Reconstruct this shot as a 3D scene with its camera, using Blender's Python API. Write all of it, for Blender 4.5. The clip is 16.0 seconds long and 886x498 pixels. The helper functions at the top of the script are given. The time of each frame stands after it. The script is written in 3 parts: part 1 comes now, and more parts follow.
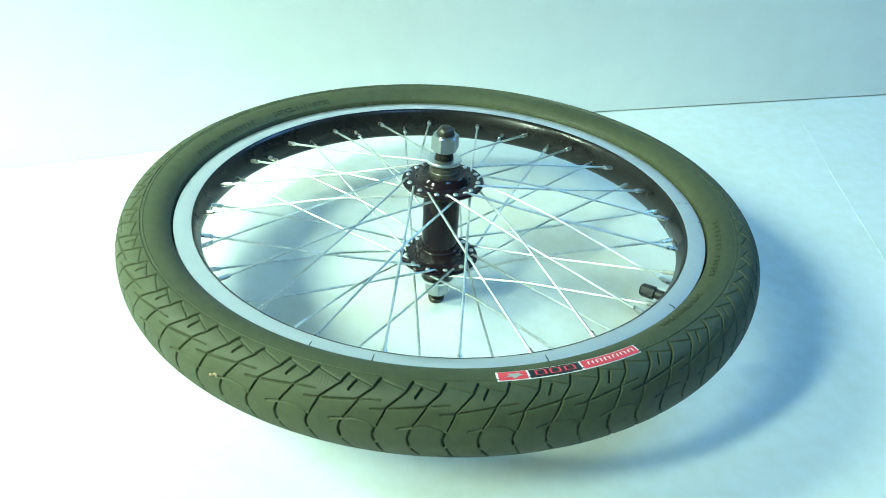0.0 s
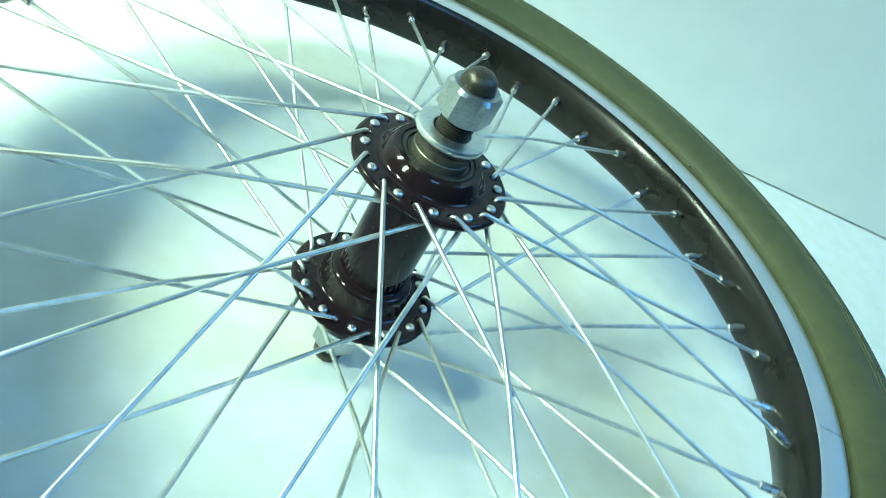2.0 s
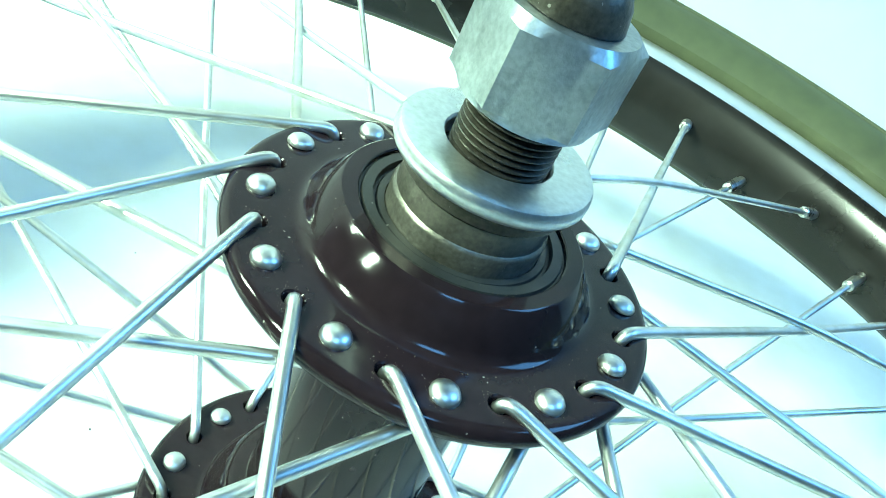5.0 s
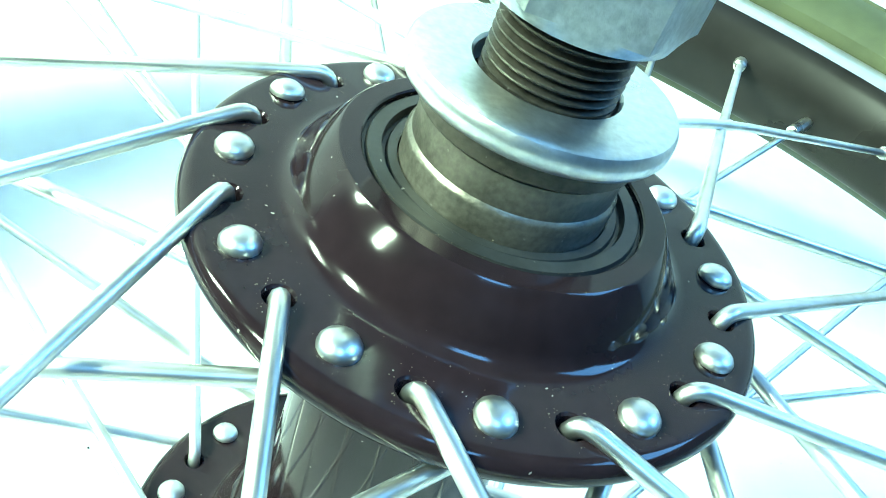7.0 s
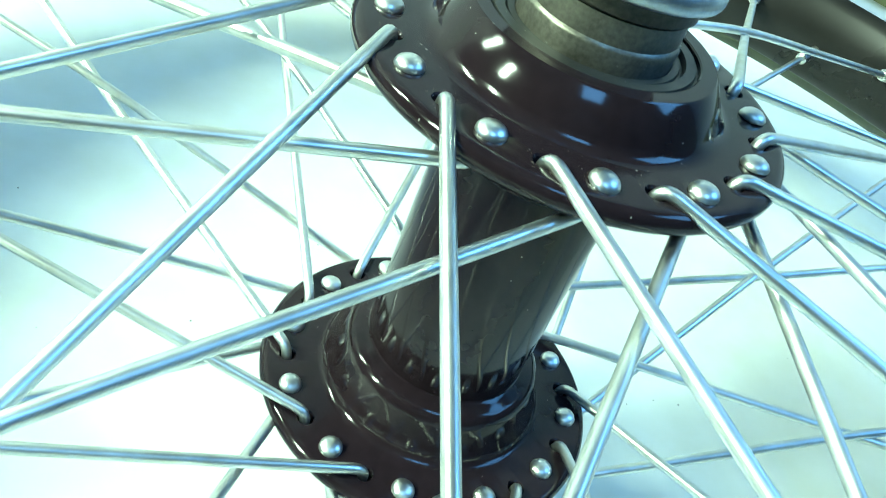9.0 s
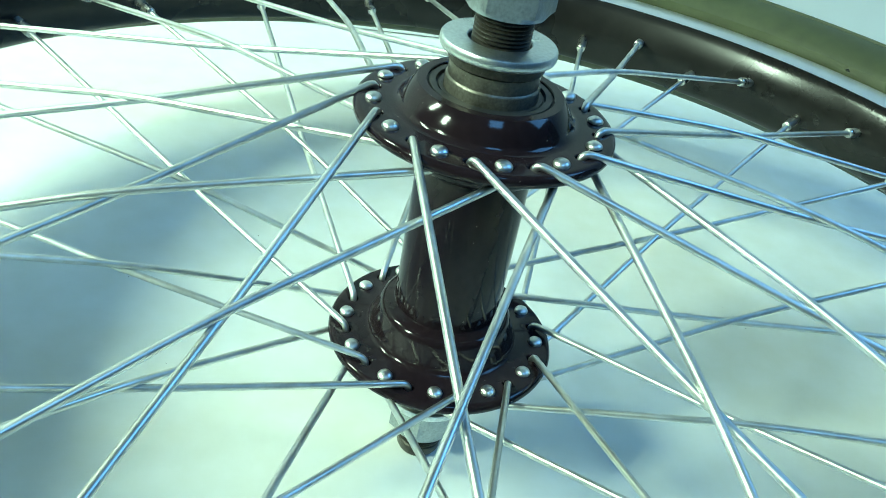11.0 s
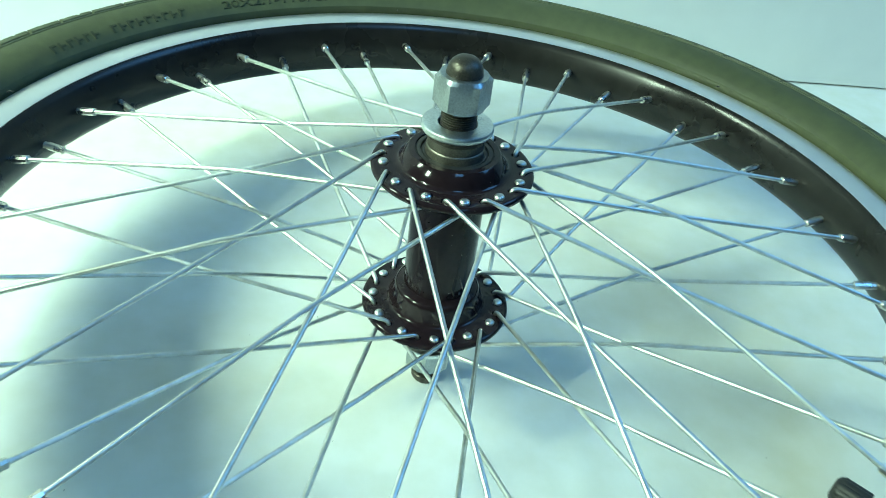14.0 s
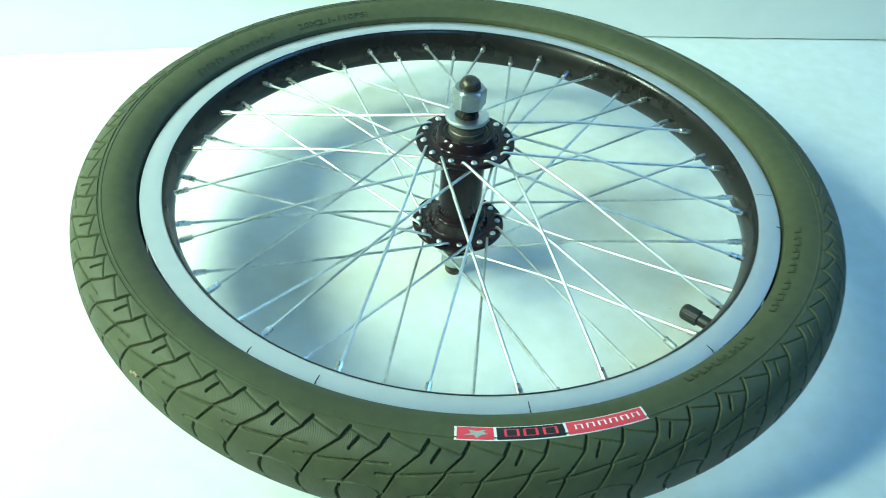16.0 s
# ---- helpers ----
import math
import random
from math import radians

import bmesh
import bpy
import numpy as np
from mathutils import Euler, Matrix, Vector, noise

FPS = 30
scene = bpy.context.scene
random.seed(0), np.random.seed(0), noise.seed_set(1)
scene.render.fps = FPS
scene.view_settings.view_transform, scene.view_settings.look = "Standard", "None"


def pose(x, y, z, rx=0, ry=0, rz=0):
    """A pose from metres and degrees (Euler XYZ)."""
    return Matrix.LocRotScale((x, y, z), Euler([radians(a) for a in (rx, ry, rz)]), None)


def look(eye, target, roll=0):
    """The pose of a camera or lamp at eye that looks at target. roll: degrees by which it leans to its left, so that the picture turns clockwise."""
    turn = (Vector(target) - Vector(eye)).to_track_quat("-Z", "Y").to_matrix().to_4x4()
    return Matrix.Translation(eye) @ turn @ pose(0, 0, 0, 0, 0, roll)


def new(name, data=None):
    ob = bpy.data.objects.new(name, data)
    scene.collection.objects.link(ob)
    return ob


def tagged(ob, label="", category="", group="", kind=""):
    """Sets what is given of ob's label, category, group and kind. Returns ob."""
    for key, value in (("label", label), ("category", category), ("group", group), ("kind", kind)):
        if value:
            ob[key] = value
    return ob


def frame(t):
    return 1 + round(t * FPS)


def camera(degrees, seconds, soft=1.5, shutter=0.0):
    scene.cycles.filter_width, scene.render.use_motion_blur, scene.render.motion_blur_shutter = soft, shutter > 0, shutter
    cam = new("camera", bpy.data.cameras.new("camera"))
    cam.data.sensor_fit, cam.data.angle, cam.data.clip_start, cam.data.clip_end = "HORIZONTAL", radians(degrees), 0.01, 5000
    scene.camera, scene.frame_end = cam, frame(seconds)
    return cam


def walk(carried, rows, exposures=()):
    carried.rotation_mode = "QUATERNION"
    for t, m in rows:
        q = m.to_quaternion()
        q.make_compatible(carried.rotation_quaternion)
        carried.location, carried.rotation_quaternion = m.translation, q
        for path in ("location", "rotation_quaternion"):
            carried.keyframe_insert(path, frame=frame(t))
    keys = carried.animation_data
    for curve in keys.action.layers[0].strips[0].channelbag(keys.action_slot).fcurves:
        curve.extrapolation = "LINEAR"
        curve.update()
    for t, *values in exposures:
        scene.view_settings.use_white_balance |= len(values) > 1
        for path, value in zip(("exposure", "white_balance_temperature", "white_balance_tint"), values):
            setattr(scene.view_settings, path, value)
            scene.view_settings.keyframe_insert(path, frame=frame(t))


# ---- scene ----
cam = camera(54.75, 16.0, soft=0.9, shutter=0.28)
# seconds, place in metres, turn in degrees
ROWS = [
    (0, -0.1749, -0.5883, 0.4352, 58.01, -2.98, -15.02),
    (0.5, -0.1430, -0.5498, 0.4296, 56.78, -5.61, -11.81),
    (1, -0.0886, -0.4753, 0.4075, 52.60, -8.44, -4.52),
    (1.5, -0.0585, -0.3767, 0.3511, 50.52, -13.56, -0.09),
    (2, -0.0623, -0.2747, 0.2975, 48.58, -25.32, 3.69),
    (2.5, -0.0602, -0.2041, 0.2487, 44.13, -33.08, 12.65),
    (3, -0.0521, -0.1561, 0.2187, 38.64, -37.96, 21.01),
    (3.5, -0.0322, -0.1258, 0.2077, 37.21, -36.18, 21.52),
    (4, -0.0252, -0.1195, 0.1941, 44.19, -28.63, 12.40),
    (4.5, -0.0213, -0.1126, 0.1902, 50.20, -24.24, 7.89),
    (4.7, -0.0196, -0.1077, 0.1903, 51.95, -23.22, 7.07),
    (7, -0.0144, -0.0773, 0.1723, 50.54, -17.95, 5.92),
    (7.5, -0.0156, -0.0830, 0.1690, 50.55, -17.81, 5.37),
    (8, -0.0193, -0.0899, 0.1656, 50.18, -18.28, 5.68),
    (8.5, -0.0251, -0.0981, 0.1673, 49.36, -19.86, 6.81),
    (9, -0.0260, -0.1129, 0.1709, 48.84, -18.07, 5.79),
    (9.2, -0.0266, -0.1180, 0.1709, 49.25, -17.47, 4.50),
    (11.3, -0.0261, -0.2051, 0.2148, 56.14, -8.51, -0.66),
    (11.5, -0.0270, -0.2098, 0.2183, 56.19, -8.30, -0.93),
    (12, -0.0282, -0.2119, 0.2192, 56.58, -8.16, -1.02),
    (12.5, -0.0312, -0.2152, 0.2232, 56.48, -8.85, -0.73),
    (13, -0.0322, -0.2203, 0.2259, 56.83, -9.47, -0.36),
    (13.5, -0.0297, -0.2422, 0.2420, 55.51, -7.88, -1.62),
    (14, -0.0389, -0.2936, 0.2942, 53.39, -6.12, -3.13),
    (14.5, -0.0415, -0.3562, 0.3396, 51.29, -4.23, -4.24),
    (15, -0.0356, -0.4108, 0.3739, 51.26, -3.26, -3.90),
    (15.5, -0.0599, -0.4397, 0.4051, 49.41, -2.69, -2.72),
    (16, -0.0727, -0.4700, 0.4387, 48.53, -3.33, -4.75),
]
EXPOSURES = [(0.0, -0.02), (1.0, -0.12), (2.0, -0.1), (3.0, 0.3), (4.5, 0.48), (7.0, 1.08), (9.0, 0.37), (11.3, -0.33), (14.5, -0.36), (16.0, -0.18)]
walk(cam, [(t, pose(x, y, z, rx, ry, rz)) for t, x, y, z, rx, ry, rz in ROWS], EXPOSURES)

# ---------------------------------------------------------------- light
world = bpy.data.worlds.new("world")
scene.world = world
world.use_nodes = True
world.node_tree.nodes["Background"].inputs[0].default_value = (0.35, 0.65, 1.0, 1)
world.node_tree.nodes["Background"].inputs[1].default_value = 0.6

HUB = Vector((0, 0, 0.081))


def area_lamp(name, eye, target, w, h, watts, colour, spread=180.0):
    data = bpy.data.lights.new(name, "AREA")
    data.shape, data.size, data.size_y, data.energy, data.color = "RECTANGLE", w, h, watts, colour
    data.spread = radians(spread)
    ob = new(name, data)
    ob.matrix_world = look(eye, target)
    return ob


# a strong lamp on the left and a weaker one beside it
for turn, rise, watts in ((-154.0, 35.0, 8.6), (-184.0, 37.0, 5.6)):
    a, e = radians(turn), radians(rise)
    way = Vector((math.cos(a) * math.cos(e), math.sin(a) * math.cos(e), math.sin(e)))
    area_lamp("desk_light", HUB + way * 2.0, HUB + Vector((-0.40, 0.10, 0)), 0.17, 0.5, watts, (0.71, 1.0, 0.75), 65.0)
# blue daylight fill from an added skylight and side-wall window, both out of view
area_lamp("daylight_fill", (0.38, -1.25, 2.08), (0.36, -1.0, 0.0), 0.55, 0.55, 13.0, (0.14, 0.49, 1.0))
area_lamp("daylight_fill", (1.43, 0.10, 1.40), (0.2, 0.1, 0.0), 0.72, 0.72, 14.5, (0.12, 0.46, 1.0))


# ---------------------------------------------------------------- materials
def material(name, base, rough=0.5, metal=0.0, coat=0.0, vary=0.15, scale=30.0, bump=0.0, bump_scale=400.0, tint=None, rough_vary=0.1, spec=0.5, dust=0.0):
    m = bpy.data.materials.new(name)
    m.use_nodes = True
    nt = m.node_tree
    b = nt.nodes["Principled BSDF"]
    b.inputs["Metallic"].default_value = metal
    b.inputs["Coat Weight"].default_value = coat
    b.inputs["Coat Roughness"].default_value = 0.1
    b.inputs["Specular IOR Level"].default_value = spec
    tc = nt.nodes.new("ShaderNodeTexCoord")
    n1 = nt.nodes.new("ShaderNodeTexNoise")
    n1.inputs["Scale"].default_value, n1.inputs["Detail"].default_value = scale, 6
    n2 = nt.nodes.new("ShaderNodeTexNoise")
    n2.inputs["Scale"].default_value, n2.inputs["Detail"].default_value = scale * 9, 3
    for n in (n1, n2):
        nt.links.new(tc.outputs["Object"], n.inputs["Vector"])
    add = nt.nodes.new("ShaderNodeMath")
    add.operation = "MULTIPLY_ADD"
    add.inputs[1].default_value = 0.5
    half = nt.nodes.new("ShaderNodeMath")
    half.operation = "MULTIPLY"
    half.inputs[1].default_value = 0.5
    nt.links.new(n1.outputs["Fac"], half.inputs[0])
    nt.links.new(n2.outputs["Fac"], add.inputs[0])
    nt.links.new(half.outputs[0], add.inputs[2])
    ramp = nt.nodes.new("ShaderNodeValToRGB")
    ramp.color_ramp.elements[0].position, ramp.color_ramp.elements[1].position = 0.35, 0.65
    dark = tint or tuple(c * (1 - vary) for c in base)
    ramp.color_ramp.elements[0].color = (*dark, 1)
    ramp.color_ramp.elements[1].color = (*(min(1, c * (1 + vary)) for c in base), 1)
    nt.links.new(add.outputs[0], ramp.inputs[0])
    nt.links.new(ramp.outputs[0], b.inputs["Base Color"])
    mr = nt.nodes.new("ShaderNodeMapRange")
    mr.inputs["From Min"].default_value, mr.inputs["From Max"].default_value = 0.3, 0.7
    mr.inputs["To Min"].default_value = max(0.02, rough - rough_vary)
    mr.inputs["To Max"].default_value = min(1.0, rough + rough_vary)
    nt.links.new(n1.outputs["Fac"], mr.inputs["Value"])
    nt.links.new(mr.outputs[0], b.inputs["Roughness"])
    if dust:
        # pale specks of dust
        dn = nt.nodes.new("ShaderNodeTexNoise")
        dn.inputs["Scale"].default_value, dn.inputs["Detail"].default_value = 1250, 1
        nt.links.new(tc.outputs["Object"], dn.inputs["Vector"])
        gt = nt.nodes.new("ShaderNodeMath")
        gt.operation = "GREATER_THAN"
        gt.inputs[1].default_value = dust
        nt.links.new(dn.outputs["Fac"], gt.inputs[0])
        mx = nt.nodes.new("ShaderNodeMix")
        mx.data_type = "RGBA"
        mx.inputs["B"].default_value = (0.26, 0.25, 0.22, 1)
        nt.links.new(gt.outputs[0], mx.inputs["Factor"])
        nt.links.new(ramp.outputs[0], mx.inputs["A"])
        nt.links.new(mx.outputs["Result"], b.inputs["Base Color"])
    if bump:
        bn = nt.nodes.new("ShaderNodeTexNoise")
        bn.inputs["Scale"].default_value, bn.inputs["Detail"].default_value = bump_scale, 4
        nt.links.new(tc.outputs["Object"], bn.inputs["Vector"])
        bp = nt.nodes.new("ShaderNodeBump")
        bp.inputs["Strength"].default_value, bp.inputs["Distance"].default_value = bump, 0.001
        nt.links.new(bn.outputs["Fac"], bp.inputs["Height"])
        nt.links.new(bp.outputs[0], b.inputs["Normal"])
    return m


M_CARD = material("white_card", (0.75, 0.78, 0.76), 0.55, vary=0.02, tint=(0.69, 0.71, 0.64), scale=7, bump=0.05, bump_scale=60)
M_WALL = material("white_paint", (0.76, 0.79, 0.79), 0.6, vary=0.03, scale=3, bump=0.05, bump_scale=80)
# unseen ceiling kept pale to brighten reflections in the spokes
M_CEIL = material("pale_ceiling", (0.50, 0.52, 0.52), 0.7, vary=0.05, scale=3, bump=0.05, bump_scale=80)
# unseen walls kept dark grey to cut bounce and deepen the hub's blacks
M_ROOM = material("unseen_wall_grey", (0.17, 0.18, 0.18), 0.7, vary=0.08, scale=3, bump=0.05, bump_scale=80)
M_RUBBER = material("olive_rubber", (0.052, 0.062, 0.025), 0.60, vary=0.2, scale=16, bump=0.1, bump_scale=2200)


def knurl(mat):
    """Fine crossed ribs on the tread of a tyre whose axle is the z axis."""
    nt = mat.node_tree
    link = nt.links.new

    def calc(op, a, b=None):
        n = nt.nodes.new("ShaderNodeMath")
        n.operation = op
        for i, v in enumerate((a, b)):
            if isinstance(v, (int, float)):
                n.inputs[i].default_value = v
            elif v is not None:
                link(v, n.inputs[i])
        return n.outputs[0]

    tc = nt.nodes.new("ShaderNodeTexCoord")
    sep = nt.nodes.new("ShaderNodeSeparateXYZ")
    link(tc.outputs["Object"], sep.inputs[0])
    x, y, z = sep.outputs
    along = calc("MULTIPLY", calc("ARCTAN2", y, x), 0.245)
    radius = calc("SQRT", calc("ADD", calc("MULTIPLY", x, x), calc("MULTIPLY", y, y)))
    rib = calc("SINE", calc("MULTIPLY", calc("ADD", along, z), 2 * math.pi / 0.0009))
    tread = calc("GREATER_THAN", radius, 0.2374)
    bump = nt.nodes.new("ShaderNodeBump")
    bump.inputs["Strength"].default_value, bump.inputs["Distance"].default_value = 0.2, 0.0002
    link(calc("MULTIPLY", rib, tread), bump.inputs["Height"])
    bsdf = nt.nodes["Principled BSDF"]
    old = bsdf.inputs["Normal"].links[0].from_socket
    link(old, bump.inputs["Normal"])
    link(bump.outputs[0], bsdf.inputs["Normal"])


knurl(M_RUBBER)


def turned(mat, amount):
    """Fine turning marks round the z axis: a gloss drawn out across them."""
    nt = mat.node_tree
    tangent = nt.nodes.new("ShaderNodeTangent")
    tangent.direction_type, tangent.axis = "RADIAL", "Z"
    bsdf = nt.nodes["Principled BSDF"]
    bsdf.inputs["Anisotropic"].default_value = amount
    nt.links.new(tangent.outputs[0], bsdf.inputs["Tangent"])


M_LETTER = material("moulded_letters", (0.030, 0.036, 0.014), 0.6, vary=0.2, scale=40)
M_BLACK = material("black_anodised", (0.011, 0.010, 0.009), 0.27, vary=0.3, scale=18, spec=0.30)
M_TRACK = material("machined_aluminium", (0.91, 0.92, 0.94), 0.36, metal=1.0, vary=0.02, scale=12, rough_vary=0.02)
turned(M_TRACK, 0.1)
M_SPOKE = material("spoke_steel", (0.80, 0.84, 0.84), 0.39, metal=1.0, vary=0.05, scale=22, tint=(0.62, 0.62, 0.56), rough_vary=0.1)
M_NIPPLE = material("nickel_nipple", (0.68, 0.67, 0.62), 0.3, metal=1.0, vary=0.15, scale=200)
M_HUB = material("gloss_black_hub", (0.0145, 0.0087, 0.0108), 0.10, vary=0.2, scale=50, rough_vary=0.03, spec=0.27, dust=0.80)
M_ZINC = material("zinc_plate", (0.68, 0.73, 0.73), 0.34, metal=1.0, vary=0.16, scale=110, bump=0.05, bump_scale=1800)
M_NUT = material("scuffed_zinc", (0.42, 0.47, 0.49), 0.42, metal=1.0, vary=0.15, scale=130, bump=0.12, bump_scale=1100, tint=(0.30, 0.34, 0.36))
M_STEEL = material("dark_steel", (0.075, 0.068, 0.055), 0.4, metal=0.7, vary=0.4, scale=150, bump=0.1, bump_scale=1200, dust=0.76)
M_CONE = material("grey_steel", (0.15, 0.14, 0.115), 0.36, metal=0.7, vary=0.35, scale=160, bump=0.08, bump_scale=1500, dust=0.76)
M_SEAL = material("black_seal", (0.02, 0.021, 0.02), 0.4, vary=0.3, scale=150, dust=0.76)
M_PLASTIC = material("black_plastic", (0.018, 0.019, 0.018), 0.5, vary=0.3, scale=150)
M_MUD = material("dried_mud", (0.42, 0.30, 0.18), 0.8, vary=0.3, scale=300)
M_DIRT = material("dried_dirt", (0.11, 0.09, 0.065), 0.9, vary=0.3, scale=900)
M_RED = material("red_print", (0.72, 0.05, 0.07), 0.5, vary=0.08, scale=100)
M_WHITEINK = material("white_print", (0.80, 0.80, 0.78), 0.5, vary=0.05, scale=100)
M_BLACKINK = material("black_print", (0.015, 0.015, 0.015), 0.5, vary=0.2, scale=100)
M_GREYINK = material("grey_print", (0.30, 0.36, 0.32), 0.5, vary=0.1, scale=100)


# ---------------------------------------------------------------- mesh helpers
def link_mesh(name, bm, mat, smooth=None):
    me = bpy.data.meshes.new(name)
    bmesh.ops.recalc_face_normals(bm, faces=bm.faces)
    bm.to_mesh(me)
    bm.free()
    me.materials.append(mat)
    if smooth is not None:
        me.shade_smooth()
        if smooth > 0:
            me.set_sharp_from_angle(angle=radians(smooth))
    return new(name, me)


def part(name, bm, mat, parent, label="", smooth=None):
    ob = link_mesh(name, bm, mat, smooth)
    ob.parent = parent
    if label:
        tagged(ob, label)
    return ob


def lathe(bm, profile, seg=96, closed=False, m=None):
    """Turn a profile of (radius, height) round the z axis."""
    rings = []
    for r, z in profile:
        if r < 1e-6:
            rings.append([bm.verts.new((0, 0, z))])
        else:
            rings.append([bm.verts.new((r * math.cos(2 * math.pi * i / seg), r * math.sin(2 * math.pi * i / seg), z)) for i in range(seg)])
    pairs = list(zip(rings, rings[1:])) + ([(rings[-1], rings[0])] if closed else [])
    for a, b in pairs:
        for i in range(seg):
            j = (i + 1) % seg
            if len(a) == 1:
                bm.faces.new((a[0], b[i], b[j]))
            elif len(b) == 1:
                bm.faces.new((a[i], a[j], b[0]))
            else:
                bm.faces.new((a[i], a[j], b[j], b[i]))
    if m:
        bmesh.ops.transform(bm, matrix=m, verts=[v for ring in rings for v in ring])
    return bm


def tube(bm, pts, r, seg=10, caps=True):
    """A round wire along pts; r is one radius or one for each point."""
    pts = [Vector(p) for p in pts]
    rad = r if isinstance(r, (list, tuple)) else [r] * len(pts)
    rings, side = [], None
    for i, p in enumerate(pts):
        d = (pts[min(i + 1, len(pts) - 1)] - pts[max(i - 1, 0)]).normalized()
        if side is None:
            side = d.orthogonal().normalized()
        side = (side - d * side.dot(d)).normalized()
        up = d.cross(side)
        rings.append([bm.verts.new(p + (side * math.cos(2 * math.pi * k / seg) + up * math.sin(2 * math.pi * k / seg)) * rad[i]) for k in range(seg)])
    for a, b in zip(rings, rings[1:]):
        for k in range(seg):
            j = (k + 1) % seg
            bm.faces.new((a[k], a[j], b[j], b[k]))
    if caps:
        bm.faces.new(rings[0][::-1])
        bm.faces.new(rings[-1])
    return bm


def slab(bm, x0, x1, y0, y1, z0, z1, m=None):
    m = m or Matrix()
    v = [bm.verts.new(m @ Vector(p)) for p in ((x0, y0, z0), (x1, y0, z0), (x1, y1, z0), (x0, y1, z0), (x0, y0, z1), (x1, y0, z1), (x1, y1, z1), (x0, y1, z1))]
    for f in ((3, 2, 1, 0), (4, 5, 6, 7), (0, 1, 5, 4), (1, 2, 6, 5), (2, 3, 7, 6), (3, 0, 4, 7)):
        bm.faces.new([v[i] for i in f])
    return bm


def polar(r, degrees, z=0.0):
    a = radians(degrees)
    return Vector((r * math.cos(a), r * math.sin(a), z))


# ---------------------------------------------------------------- the setting
X0, X1, Y0, Y1, TOP = -2.1, 1.45, -2.0, 1.6, 2.1


def setting():
    bm = slab(bmesh.new(), X0, X1, Y0, Y1, -0.03, 0)
    tagged(link_mesh("floor", bm, M_CARD), "smooth white card table top, softly shaded", "table top", kind="structure")
    # backdrop board, gently bowed
    bm = bmesh.new()
    xs = [-2.1 + 0.0875 * i for i in range(41)]
    face = [0.372 - (0.0156 + 0.125 * (-x - 0.1) if x < -0.1 else 0.25 * (0.15 - x) ** 2 if x < 0.15 else 0.0) for x in xs]
    low = [[bm.verts.new((x, y + d, 0.0003 + 0.0014 * min(1.0, max(0.0, (x + 0.2) / 0.4)))) for x, y in zip(xs, face)] for d in (0, 0.012)]
    # unseen upper part added so the brake track mirrors white
    high = [[bm.verts.new((x, y + d, 0.90)) for x, y in zip(xs, face)] for d in (0, 0.012)]
    for i in range(len(xs) - 1):
        for a, b in ((low[0], high[0]), (high[0], high[1]), (high[1], low[1]), (low[1], low[0])):
            bm.faces.new((a[i], a[i + 1], b[i + 1], b[i]))
    for i in (0, -1):
        bm.faces.new((low[0][i], high[0][i], high[1][i], low[1][i]))
    tagged(link_mesh("wall_north", bm, M_WALL, 30), "plain white backdrop board standing behind the wheel", "wall", kind="structure")
    # raised crease in the card
    bm = bmesh.new()
    tube(bm, [(0.610, 0.375, 0.0), (0.560, 0.240, 0.0), (0.525, 0.160, 0.0), (0.461, -0.005, 0.0), (0.30, -0.40, 0.0)], 0.0005, 8)
    tagged(link_mesh("trim", bm, M_CARD, 60), "thin raised crease in the white card", "crease", kind="structure")
    # specks of dust on the card
    rng = random.Random(4)
    bm = bmesh.new()
    for i in range(26):
        r, a = 0.14 * math.sqrt(rng.random()) + 0.03, rng.uniform(0, 360)
        p = polar(r, a, 0.0002)
        q = rng.uniform(0.00012, 0.00028)
        bmesh.ops.create_icosphere(bm, subdivisions=1, radius=q, matrix=Matrix.Translation(p) @ Matrix.Diagonal((1.0, rng.uniform(0.6, 1.6), 0.6, 1)))
    tagged(link_mesh("dust_specks", bm, M_SEAL), "tiny dark specks of dust on the card", "dust", kind="stuff")
    # unseen walls and ceiling added to close the room and hold back light
    bm = slab(bmesh.new(), X0 - 0.05, X0, Y0, Y1, -0.03, TOP)
    tagged(link_mesh("wall_west", bm, M_ROOM), "unseen grey wall closing the room", "wall", kind="structure")
    bm = slab(bmesh.new(), X0, X1, Y0 - 0.05, Y0, -0.03, TOP)
    tagged(link_mesh("wall_south", bm, M_ROOM), "unseen grey wall closing the room", "wall", kind="structure")
    bm = bmesh.new()
    slab(bm, X1, X1 + 0.05, Y0, -0.27, -0.03, TOP)
    slab(bm, X1, X1 + 0.05, 0.47, Y1, -0.03, TOP)
    slab(bm, X1, X1 + 0.05, -0.27, 0.47, -0.03, 1.03)
    slab(bm, X1, X1 + 0.05, -0.27, 0.47, 1.77, TOP)
    tagged(link_mesh("wall_east", bm, M_ROOM), "unseen grey wall closing the room, with a window opening", "wall", kind="structure")
    # unseen slab that keeps sky light out, so the board's gap stays dark
    bm = slab(bmesh.new(), X0 - 0.05, X1 + 0.05, Y1, Y1 + 0.04, -0.03, TOP)
    tagged(link_mesh("unseen_wall_back", bm, M_ROOM), "unseen grey wall closing the room", "wall", kind="structure")
    bm = bmesh.new()
    slab(bm, X0 - 0.05, 0.08, Y0 - 0.05, Y1 + 0.04, TOP, TOP + 0.04)
    slab(bm, 0.68, X1 + 0.05, Y0 - 0.05, Y1 + 0.04, TOP, TOP + 0.04)
    slab(bm, 0.08, 0.68, Y0 - 0.05, -1.55, TOP, TOP + 0.04)
    slab(bm, 0.08, 0.68, -0.95, Y1 + 0.04, TOP, TOP + 0.04)
